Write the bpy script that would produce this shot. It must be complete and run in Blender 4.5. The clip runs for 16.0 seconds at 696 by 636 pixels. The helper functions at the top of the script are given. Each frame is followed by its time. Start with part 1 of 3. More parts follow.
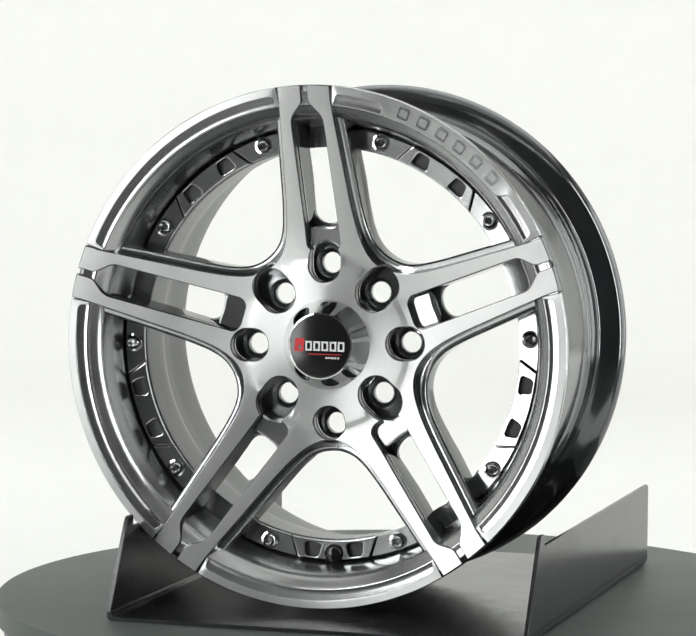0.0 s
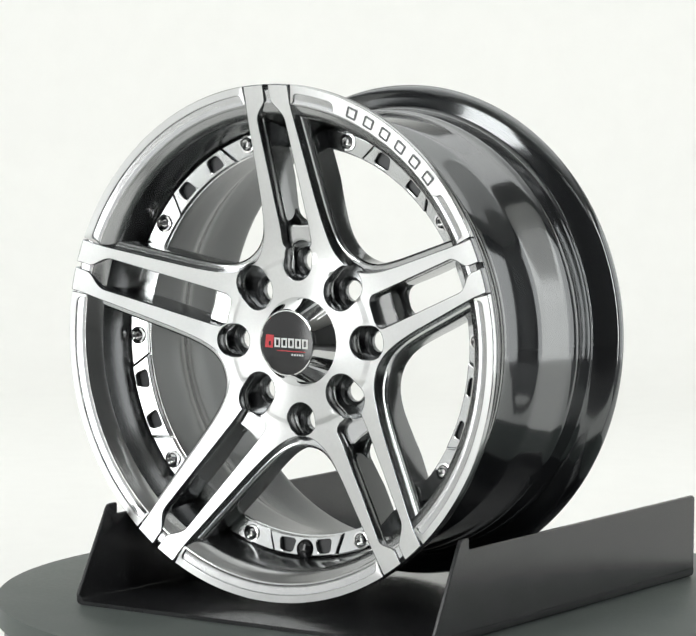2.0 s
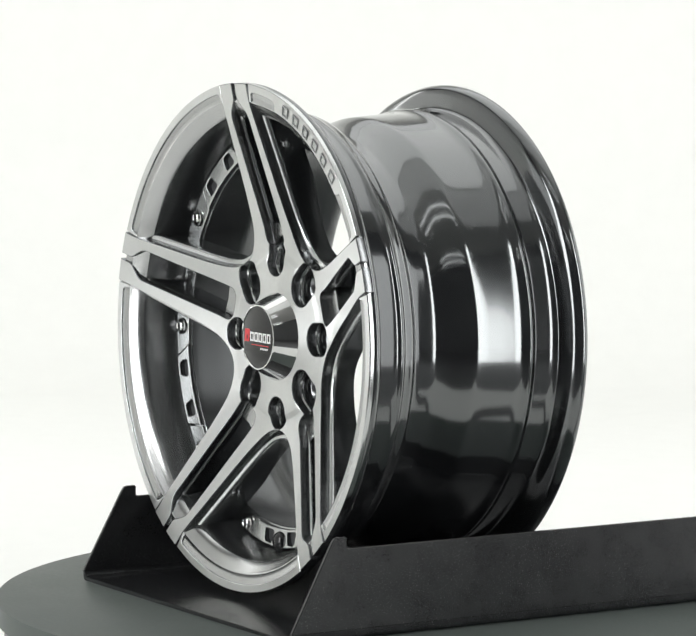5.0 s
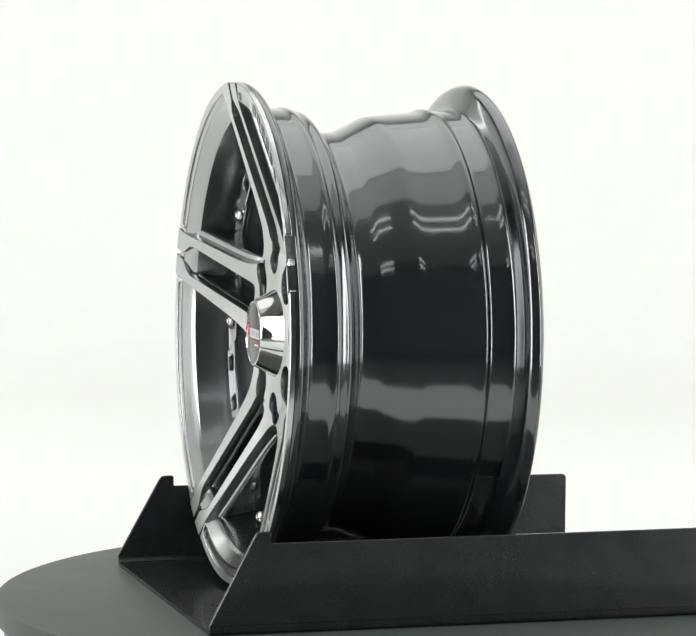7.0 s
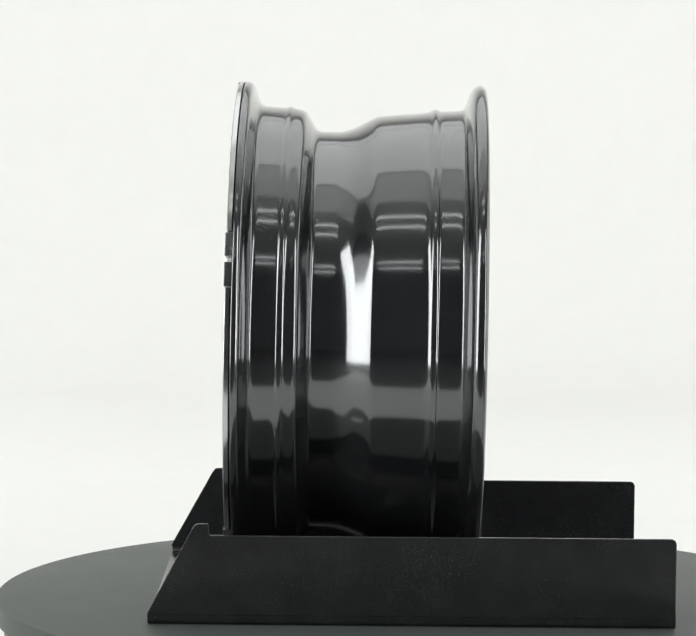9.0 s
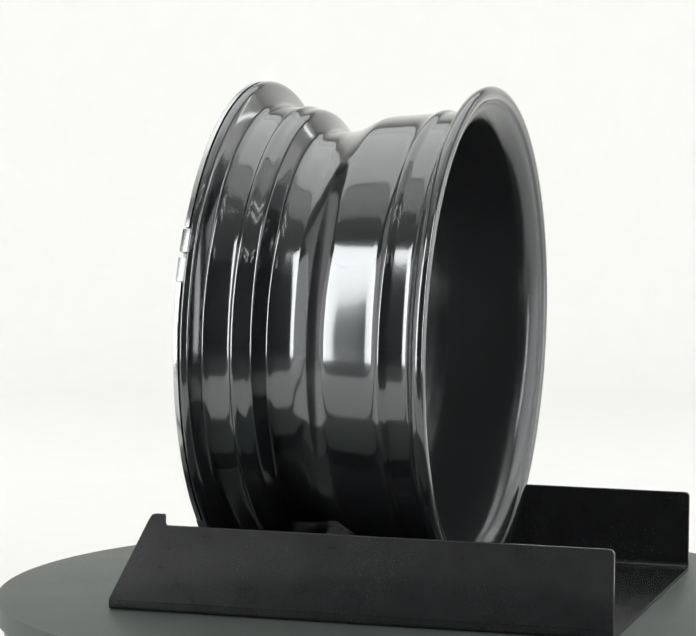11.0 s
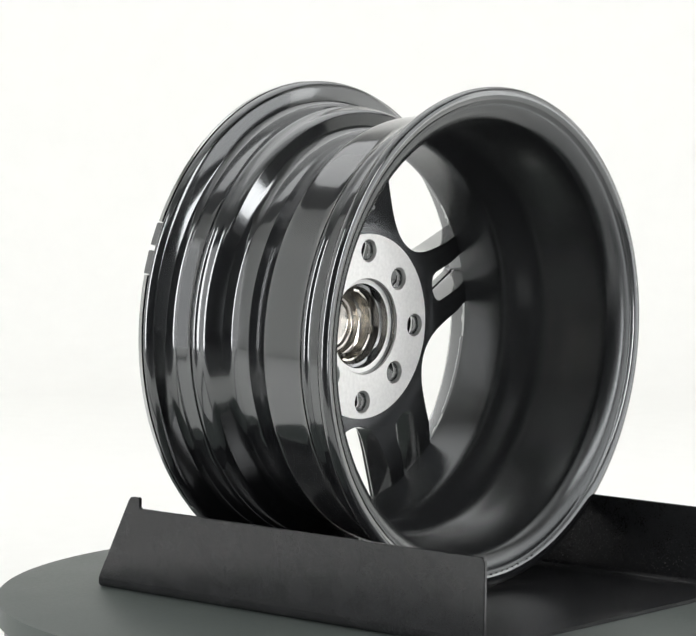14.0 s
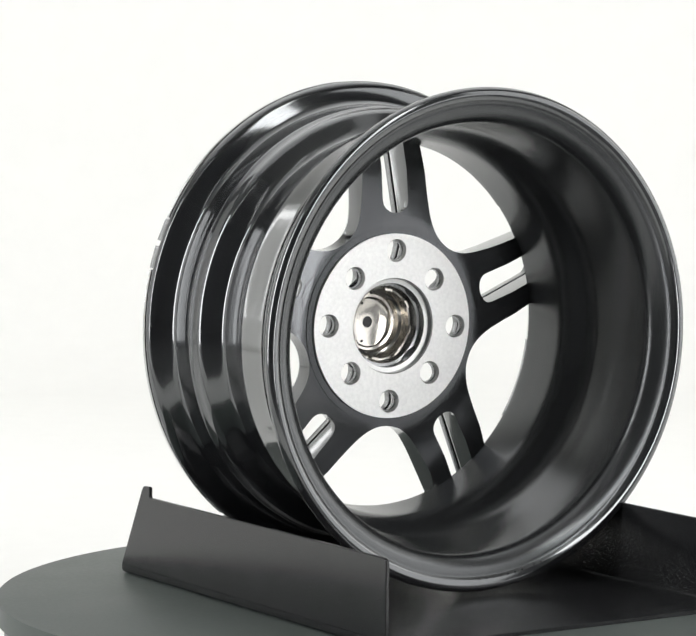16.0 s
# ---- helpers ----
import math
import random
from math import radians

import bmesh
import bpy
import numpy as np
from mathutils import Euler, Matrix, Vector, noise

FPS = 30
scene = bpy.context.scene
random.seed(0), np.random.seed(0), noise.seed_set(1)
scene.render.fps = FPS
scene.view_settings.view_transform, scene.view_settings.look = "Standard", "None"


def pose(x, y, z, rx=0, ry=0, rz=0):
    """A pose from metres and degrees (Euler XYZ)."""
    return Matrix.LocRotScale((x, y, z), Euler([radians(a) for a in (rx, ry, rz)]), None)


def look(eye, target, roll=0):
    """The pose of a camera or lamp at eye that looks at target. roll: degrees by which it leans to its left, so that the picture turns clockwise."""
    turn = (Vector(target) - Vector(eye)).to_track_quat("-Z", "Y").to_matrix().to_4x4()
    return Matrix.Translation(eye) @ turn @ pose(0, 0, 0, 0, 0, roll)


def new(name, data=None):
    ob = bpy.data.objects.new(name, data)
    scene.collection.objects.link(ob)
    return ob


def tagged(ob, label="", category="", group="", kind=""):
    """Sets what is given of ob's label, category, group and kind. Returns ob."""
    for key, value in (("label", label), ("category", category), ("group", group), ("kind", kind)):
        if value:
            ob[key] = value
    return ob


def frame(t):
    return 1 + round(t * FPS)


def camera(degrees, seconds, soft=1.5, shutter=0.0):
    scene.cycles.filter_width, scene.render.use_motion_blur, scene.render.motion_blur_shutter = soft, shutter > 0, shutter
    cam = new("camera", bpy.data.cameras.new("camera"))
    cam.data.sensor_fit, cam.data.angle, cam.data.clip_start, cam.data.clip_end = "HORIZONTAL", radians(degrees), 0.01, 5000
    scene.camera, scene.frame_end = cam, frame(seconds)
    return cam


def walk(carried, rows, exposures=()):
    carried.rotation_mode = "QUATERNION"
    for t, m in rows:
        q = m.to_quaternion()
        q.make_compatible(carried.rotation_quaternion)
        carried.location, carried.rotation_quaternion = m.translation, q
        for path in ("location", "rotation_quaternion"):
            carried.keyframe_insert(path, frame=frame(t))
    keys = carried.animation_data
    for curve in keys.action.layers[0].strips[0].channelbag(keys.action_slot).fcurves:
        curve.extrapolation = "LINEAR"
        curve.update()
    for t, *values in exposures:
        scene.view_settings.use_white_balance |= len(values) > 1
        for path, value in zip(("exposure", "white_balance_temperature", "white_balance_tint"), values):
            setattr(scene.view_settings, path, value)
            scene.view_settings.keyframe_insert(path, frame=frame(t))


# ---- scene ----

from mathutils.geometry import delaunay_2d_cdt

# ---- camera: a long lens on a fixed stand before the turntable ----
cam = camera(12.63, 16.0, soft=1.65)
CAM = pose(0, -2.2931, 0.4017) @ pose(0, 0, 0, 0, 0, 1.103) @ pose(0, 0, 0, 90 - 4.966) @ pose(0, 0, 0, 0, 0, 0.40)
walk(cam, [(0.0, CAM), (16.0, CAM)], exposures=[(0.0, -0.11, 6500, 10), (1.5, -0.13, 6500, 10), (3.0, -0.07, 6500, 10), (4.0, -0.04, 6500, 10), (6.5, -0.05, 6490, 10.5), (8.0, -0.10, 6490, 10.5), (9.0, -0.16, 6490, 10.5), (9.7, -0.15, 6490, 11), (12.0, -0.05, 6500, 12), (16.0, -0.04, 6500, 12.5)])

# ---- light ----
world = bpy.data.worlds.new("studio")
scene.world = world
world.use_nodes = True
world.node_tree.nodes["Background"].inputs[0].default_value = (0.92, 0.96, 1.0, 1)
world.node_tree.nodes["Background"].inputs[1].default_value = 0.065


def area(name, eye, target, sx, sy, watts, colour=(1, 1, 1)):
    d = bpy.data.lights.new(name, "AREA")
    d.shape, d.size, d.size_y, d.energy, d.color = "RECTANGLE", sx, sy, watts, colour
    ob = new(name, d)
    ob.matrix_world = look(eye, target)
    return ob


WARM = (0.984, 1.0, 0.988)
area("top_softbox", (0.0, 1.13, 1.75), (0, 1.13, 0), 2.6, 2.0, 20.0, WARM)
area("top_front_softbox", (0.0, -0.17, 1.76), (0, -0.17, 0), 2.6, 0.52, 2.2, WARM)
for y, z in ((-0.88, 2.2), (-1.14, 2.2), (-2.28, 2.2), (-2.56, 2.2)):
    area("ceiling_tube", (0.0, y, z), (0, 0, 0.25), 1.5, 0.045, 0.8, WARM)
area("left_strip_light", (-1.312, -1.081, 0.80), (0, -0.02, 0.60), 0.46, 1.85, 18, WARM)
area("left_softbox", (-1.63, -0.70, 0.62), (0, 0.0, 0.50), 1.0, 1.5, 5.6, WARM)
area("right_strip_light", (1.30, -1.09, 0.80), (0, -0.02, 0.60), 0.30, 1.85, 12.5, WARM)
area("right_softbox", (1.73, -0.12, 0.62), (0, 0.0, 0.50), 1.2, 1.5, 10.0, WARM)
area("left_rear_softbox", (-1.85, 1.25, 0.65), (0, 0.0, 0.4), 1.1, 1.4, 1.2, WARM)
area("right_rear_softbox", (1.85, 0.75, 0.65), (0, 0.0, 0.4), 1.0, 1.4, 1.7, WARM)
area("backdrop_lamp", (-1.5, 1.35, 0.75), (-0.40, 2.45, -0.05), 0.4, 1.2, 6.2, WARM)
area("backdrop_lamp", (1.5, 1.35, 0.75), (0.40, 2.45, -0.05), 0.4, 1.2, 6.2, WARM)

# ---- materials ----


def mat(name, colour, rough=0.5, metal=0.0, coat=0.0, grain=0.0, grain_scale=400.0, bump=0.0, bump_scale=900.0, rough_var=0.0, stretch=(1, 1, 1)):
    m = bpy.data.materials.new(name)
    m.use_nodes = True
    nt = m.node_tree
    b = nt.nodes["Principled BSDF"]
    b.inputs["Base Color"].default_value = (*colour, 1)
    b.inputs["Roughness"].default_value = rough
    b.inputs["Metallic"].default_value = metal
    b.inputs["Coat Weight"].default_value = coat
    b.inputs["Coat Roughness"].default_value = 0.04
    co = nt.nodes.new("ShaderNodeTexCoord")
    mp = nt.nodes.new("ShaderNodeMapping")
    mp.inputs["Scale"].default_value = stretch
    nt.links.new(co.outputs["Object"], mp.inputs[0])
    if grain:
        n = nt.nodes.new("ShaderNodeTexNoise")
        n.inputs["Scale"].default_value = grain_scale
        n.inputs["Detail"].default_value = 6
        big = nt.nodes.new("ShaderNodeTexNoise")
        big.inputs["Scale"].default_value = grain_scale * 0.06
        big.inputs["Detail"].default_value = 3
        nt.links.new(mp.outputs[0], n.inputs["Vector"])
        nt.links.new(mp.outputs[0], big.inputs["Vector"])
        add = nt.nodes.new("ShaderNodeMath")
        add.operation = "ADD"
        nt.links.new(n.outputs["Fac"], add.inputs[0])
        nt.links.new(big.outputs["Fac"], add.inputs[1])
        ramp = nt.nodes.new("ShaderNodeMapRange")
        ramp.inputs["From Min"].default_value, ramp.inputs["From Max"].default_value = 0.6, 1.4
        ramp.inputs["To Min"].default_value, ramp.inputs["To Max"].default_value = 1 - grain, 1 + grain
        nt.links.new(add.outputs[0], ramp.inputs["Value"])
        mul = nt.nodes.new("ShaderNodeVectorMath")
        mul.operation = "SCALE"
        mul.inputs[0].default_value = colour
        nt.links.new(ramp.outputs[0], mul.inputs["Scale"])
        nt.links.new(mul.outputs[0], b.inputs["Base Color"])
        if rough_var:
            rr = nt.nodes.new("ShaderNodeMapRange")
            rr.inputs["From Min"].default_value, rr.inputs["From Max"].default_value = 0.6, 1.4
            rr.inputs["To Min"].default_value, rr.inputs["To Max"].default_value = rough - rough_var, rough + rough_var
            nt.links.new(add.outputs[0], rr.inputs["Value"])
            nt.links.new(rr.outputs[0], b.inputs["Roughness"])
    if bump:
        n = nt.nodes.new("ShaderNodeTexNoise")
        n.inputs["Scale"].default_value = bump_scale
        n.inputs["Detail"].default_value = 4
        nt.links.new(mp.outputs[0], n.inputs["Vector"])
        bp = nt.nodes.new("ShaderNodeBump")
        bp.inputs["Strength"].default_value = bump
        bp.inputs["Distance"].default_value = 0.0004
        nt.links.new(n.outputs["Fac"], bp.inputs["Height"])
        nt.links.new(bp.outputs[0], b.inputs["Normal"])
    return m


MACHINED = mat("machined_aluminium", (0.69, 0.695, 0.69), 0.39, 1.0, grain=0.05, grain_scale=500, rough_var=0.05)
SATIN = mat("hyper_silver_paint", (0.52, 0.53, 0.53), 0.17, 1.0, coat=0.4, grain=0.05, grain_scale=900, rough_var=0.03)
GUNMETAL = mat("gunmetal_gloss_paint", (0.21, 0.215, 0.22), 0.22, 0.94, coat=0.3, grain=0.06, grain_scale=900)
HYPER = mat("hyper_grey_paint", (0.36, 0.365, 0.37), 0.22, 0.95, coat=0.4, grain=0.05, grain_scale=900, rough_var=0.03)
SLOPE_GREY = mat("satin_grey_paint", (0.46, 0.465, 0.465), 0.20, 0.96, coat=0.2, grain=0.05, grain_scale=700, rough_var=0.03)
BLACK = mat("black_gloss_paint", (0.012, 0.0126, 0.0137), 0.11, 0.0, coat=0.6, grain=0.08, grain_scale=700)
BLACK_INNER = mat("black_satin_paint", (0.019, 0.0197, 0.0208), 0.25, 0.0, grain=0.04, grain_scale=300, rough_var=0.01)
CAST = mat("dark_cast_paint", (0.06, 0.061, 0.064), 0.42, 0.2, grain=0.2, grain_scale=600, bump=0.2)
FLANK = mat("dark_flank_paint", (0.115, 0.119, 0.124), 0.26, 0.9, coat=0.15, grain=0.05, grain_scale=500, rough_var=0.01)
CHROME = mat("chrome_plate", (0.66, 0.665, 0.66), 0.05, 1.0)
NICKEL = mat("nickel_plate", (0.72, 0.69, 0.64), 0.17, 1.0, grain=0.1, grain_scale=300, rough_var=0.05)


for m, ior in ((BLACK, 2.1), (BLACK_INNER, 1.85)):
    m.node_tree.nodes["Principled BSDF"].inputs["IOR"].default_value = ior
    m.node_tree.nodes["Principled BSDF"].inputs["Specular Tint"].default_value = (0.95, 0.985, 1.0, 1)


def turned(m, strength=0.08, tone=0.05):
    """Fine lathe rings about the wheel's axis on a metal."""
    nt = m.node_tree
    b = nt.nodes["Principled BSDF"]
    co = nt.nodes.new("ShaderNodeTexCoord")
    mp = nt.nodes.new("ShaderNodeMapping")
    mp.inputs["Location"].default_value = (0, 0, -0.1842)
    flat = nt.nodes.new("ShaderNodeVectorMath")
    flat.operation = "MULTIPLY"
    flat.inputs[1].default_value = (1, 0, 1)
    ln = nt.nodes.new("ShaderNodeVectorMath")
    ln.operation = "LENGTH"
    n = nt.nodes.new("ShaderNodeTexNoise")
    n.noise_dimensions = "1D"
    n.inputs["Scale"].default_value = 1600
    n.inputs["Detail"].default_value = 3
    nt.links.new(co.outputs["Object"], mp.inputs[0])
    nt.links.new(mp.outputs[0], flat.inputs[0])
    nt.links.new(flat.outputs[0], ln.inputs[0])
    nt.links.new(ln.outputs["Value"], n.inputs["W"])
    bp = nt.nodes.new("ShaderNodeBump")
    bp.inputs["Strength"].default_value = strength
    bp.inputs["Distance"].default_value = 0.0003
    nt.links.new(n.outputs["Fac"], bp.inputs["Height"])
    nt.links.new(bp.outputs[0], b.inputs["Normal"])
    vt = nt.nodes.new("ShaderNodeVectorTransform")
    vt.vector_type, vt.convert_from, vt.convert_to = "VECTOR", "OBJECT", "WORLD"
    nt.links.new(flat.outputs[0], vt.inputs[0])
    nt.links.new(vt.outputs[0], b.inputs["Tangent"])
    b.inputs["Anisotropic"].default_value = 0.92
    return m


turned(MACHINED)
RAW = mat("raw_turned_aluminium", (0.93, 0.93, 0.915), 0.52, 1.0, grain=0.10, grain_scale=350, rough_var=0.08, bump=0.06, bump_scale=1500)
CAP_BLACK = mat("cap_black_enamel", (0.010, 0.010, 0.011), 0.14)
CAP_BLACK.node_tree.nodes["Principled BSDF"].inputs["Specular IOR Level"].default_value = 0.5
RED = mat("red_enamel", (0.62, 0.03, 0.04), 0.3)
WHITE = mat("white_enamel", (0.8, 0.8, 0.8), 0.3)
STAND = mat("black_powder_coat", (0.019, 0.0197, 0.0208), 0.2, 0.0, grain=0.25, grain_scale=900, bump=0.10, bump_scale=1300, rough_var=0.05)


def painted_glints(m, amount=0.10):
    """Pale specks painted into a dark coat's colour for glints of grazing light."""
    nt = m.node_tree
    b = nt.nodes["Principled BSDF"]
    src = b.inputs["Base Color"].links[0].from_socket
    co = nt.nodes.new("ShaderNodeTexCoord")
    n = nt.nodes.new("ShaderNodeTexNoise")
    n.inputs["Scale"].default_value = 1050
    n.inputs["Detail"].default_value = 2
    cloud = nt.nodes.new("ShaderNodeTexNoise")
    cloud.inputs["Scale"].default_value = 14
    nt.links.new(co.outputs["Object"], n.inputs["Vector"])
    nt.links.new(co.outputs["Object"], cloud.inputs["Vector"])
    r1 = nt.nodes.new("ShaderNodeMapRange")
    r1.inputs["From Min"].default_value, r1.inputs["From Max"].default_value = 0.62, 0.76
    r2 = nt.nodes.new("ShaderNodeMapRange")
    r2.inputs["From Min"].default_value, r2.inputs["From Max"].default_value = 0.42, 0.62
    r2.inputs["To Max"].default_value = amount
    nt.links.new(n.outputs["Fac"], r1.inputs["Value"])
    nt.links.new(cloud.outputs["Fac"], r2.inputs["Value"])
    mu = nt.nodes.new("ShaderNodeMath")
    mu.operation = "MULTIPLY"
    nt.links.new(r1.outputs[0], mu.inputs[0])
    nt.links.new(r2.outputs[0], mu.inputs[1])
    ad = nt.nodes.new("ShaderNodeVectorMath")
    nt.links.new(src, ad.inputs[0])
    nt.links.new(mu.outputs[0], ad.inputs[1])
    nt.links.new(ad.outputs[0], b.inputs["Base Color"])


painted_glints(STAND, 0.14)
STAND.node_tree.nodes["Principled BSDF"].inputs["Specular IOR Level"].default_value = 0.6
TABLE = mat("grey_turntable_laminate", (0.088, 0.102, 0.095), 0.45, 0.0, grain=0.07, grain_scale=260, bump=0.05, bump_scale=1200, rough_var=0.05)
TABLE.node_tree.nodes["Principled BSDF"].inputs["Specular IOR Level"].default_value = 0.15
TABLE_SIDE = mat("grey_turntable_edge", (0.13, 0.121, 0.124), 0.5, 0.0, grain=0.08, grain_scale=200)
PAPER = mat("white_backdrop_paper", (0.86, 0.86, 0.84), 0.9, 0.0, grain=0.015, grain_scale=30)
FLOOR = mat("grey_studio_floor", (0.12, 0.12, 0.122), 0.7, 0.0, grain=0.15, grain_scale=20)
ROOM = mat("grey_studio_wall", (0.2, 0.205, 0.21), 0.8, 0.0, grain=0.1, grain_scale=8)

# ---- mesh helpers ----


def obj(name, verts, faces, mats, idx=None, parent=None, label="", smooth=None):
    me = bpy.data.meshes.new(name)
    me.from_pydata([tuple(v) for v in verts], [], faces)
    for m in mats:
        me.materials.append(m)
    if idx is not None:
        me.polygons.foreach_set("material_index", idx)
    if smooth is not None:
        me.polygons.foreach_set("use_smooth", [True] * len(me.polygons))
        me.update()
        me.set_sharp_from_angle(angle=radians(smooth))
    ob = new(name, me)
    if parent is not None:
        ob.parent = parent
    if label:
        ob["label"] = label
    return ob


R0 = 0.1842  # flange radius, the wheel's origin lies at its foot


def W3(x, s, z):
    return (x, s, z + R0)


def lathe(name, prof, mats, pidx, parent, label="", steps=160, a0=0.0, a1=360.0, closed=False, smooth=35, centre=(0, 0), flip=False):
    """Turn a profile of (r, s) about the wheel's axis; closed joins the profile's ends, flip turns the faces over."""
    full = abs(a1 - a0) >= 359.9
    n = steps if full else steps + 1
    m = len(prof)
    V, Fc, I = [], [], []
    for i in range(n):
        a = radians(a0 + (a1 - a0) * i / steps)
        for r, s in prof:
            V.append(W3(centre[0] + r * math.cos(a), s, centre[1] + r * math.sin(a)))
    for i in range(steps):
        j = (i + 1) % n
        for k in range(m if closed else m - 1):
            l = (k + 1) % m
            Fc.append((i * m + k, j * m + k, j * m + l, i * m + l))
            I.append(pidx[k] if pidx else 0)
    if not full and closed:
        Fc.append(tuple(range(m))[::-1])
        I.append(pidx[0] if pidx else 0)
        Fc.append(tuple((n - 1) * m + k for k in range(m)))
        I.append(pidx[0] if pidx else 0)
    if flip:
        Fc = [f[::-1] for f in Fc]
    return obj(name, V, Fc, mats, I, parent, label, smooth)


def fillet(prof, w):
    """Round each corner of an open profile tightly and keep the runs between flat."""
    out = [prof[0]]
    for p, c, n in zip(prof, prof[1:], prof[2:]):
        c, p, n = Vector(c), Vector(p), Vector(n)
        a, b = p - c, n - c
        da, db = a.length, b.length
        a.normalize()
        b.normalize()
        u, v = min(w, da * 0.36), min(w, db * 0.36)
        p1, p2 = c + a * u, c + b * v
        out += [tuple(c + a * u * 1.3), tuple(p1), tuple((p1 + p2 + 2 * c) / 4), tuple(p2), tuple(c + b * v * 1.3)]
    return out + [prof[-1]]


def circle(cx, cz, r, n):
    return [(cx + r * math.cos(2 * math.pi * i / n), cz + r * math.sin(2 * math.pi * i / n)) for i in range(n)]


class Region:
    """Point tests of a loop for many points at once."""

    def __init__(self, loop):
        self.a = np.array(loop)
        self.b = np.roll(self.a, -1, 0)

    def has(self, P):
        x, y = P[:, 0:1], P[:, 1:2]
        a, b = self.a, self.b
        up = (a[:, 1] > y) != (b[:, 1] > y)
        with np.errstate(divide="ignore", invalid="ignore"):
            xc = (b[:, 0] - a[:, 0]) * (y - a[:, 1]) / (b[:, 1] - a[:, 1]) + a[:, 0]
        return (up & (x < xc)).sum(1) % 2 == 1


def cut(solid, holes):
    """The boundary loops of solid minus holes, each a list of points, the outline first."""
    pts, edges = [], []
    for lp in [solid] + holes:
        o = len(pts)
        pts += [Vector(q) for q in lp]
        edges += [(o + i, o + (i + 1) % len(lp)) for i in range(len(lp))]
    v, _, f, *_ = delaunay_2d_cdt(pts, edges, [], 0, 1e-7, False)
    v = [(q[0], q[1]) for q in v]
    C = np.array([[sum(v[i][0] for i in t) / 3, sum(v[i][1] for i in t) / 3] for t in f])
    keep = Region(solid).has(C)
    for h in holes:
        keep &= ~Region(h).has(C)
    nxt = {}
    dire = set()
    for t, k in zip(f, keep):
        if k:
            for i in range(3):
                dire.add((t[i], t[(i + 1) % 3]))
    for a, b in dire:
        if (b, a) not in dire:
            nxt[a] = b
    loops = []
    while nxt:
        a = next(iter(nxt))
        lp = []
        while a in nxt:
            lp.append(a)
            a = nxt.pop(a)
        loops.append([v[i] for i in lp])
    loops.sort(key=len, reverse=True)
    loops = [tidy(lp) for lp in loops if len(lp) > 8]
    return loops


def tidy(lp, tol=0.00015):
    out = [lp[0]]
    for q in lp[1:]:
        if math.dist(q, out[-1]) > tol:
            out.append(q)
    if math.dist(out[0], out[-1]) < tol:
        out.pop()
    return out


def inset(lp, w):
    """Move a loop inwards (its material lies on its left)."""
    a = np.array(lp)
    p, n = np.roll(a, 1, 0), np.roll(a, -1, 0)
    d0, d1 = a - p, n - a
    d0 /= np.linalg.norm(d0, axis=1)[:, None]
    d1 /= np.linalg.norm(d1, axis=1)[:, None]
    t = d0 + d1
    t /= np.maximum(np.linalg.norm(t, axis=1)[:, None], 1e-6)
    nn = np.stack([-t[:, 1], t[:, 0]], 1)
    k = np.clip((d0 * t).sum(1), 0.5, 1)[:, None]
    return [tuple(q) for q in a + nn * w / k]


def fill(loops, step=None, extra=()):
    """Triangles inside loops with holes; with a step, inner points too."""
    pts, edges = [], []
    for lp in loops:
        o = len(pts)
        pts += [Vector(q) for q in lp]
        edges += [(o + i, o + (i + 1) % len(lp)) for i in range(len(lp))]
    regs = [Region(lp) for lp in loops]
    if step:
        A = np.array(loops[0])
        lo, hi = A.min(0), A.max(0)
        g = np.array([(x + (0.5 * step if int((y - lo[1]) / step) % 2 else 0), y) for y in np.arange(lo[1], hi[1], step) for x in np.arange(lo[0], hi[0], step)])
        k = regs[0].has(g)
        for r in regs[1:]:
            k &= ~r.has(g)
        g = g[k]
        B = np.array([q for lp in loops for q in lp])
        far = np.array([((B - q) ** 2).sum(1).min() > (0.55 * step) ** 2 for q in g]) if len(g) else np.zeros(0, bool)
        pts += [Vector(q) for q in g[far]]
    if len(extra):
        e = np.array(extra)
        k = regs[0].has(e)
        for r in regs[1:]:
            k &= ~r.has(e)
        B = np.array([q for lp in loops for q in lp])
        pts += [Vector(q) for q, ok in zip(e, k) if ok and ((B - q) ** 2).sum(1).min() > 1e-6]
    v, _, f, *_ = delaunay_2d_cdt(pts, edges, [], 0, 1e-8, False)
    v = [(q[0], q[1]) for q in v]
    C = np.array([[sum(v[i][0] for i in t) / 3, sum(v[i][1] for i in t) / 3] for t in f])
    k = regs[0].has(C)
    for r in regs[1:]:
        k &= ~r.has(C)
    return v, [t for t, q in zip(f, k) if q]


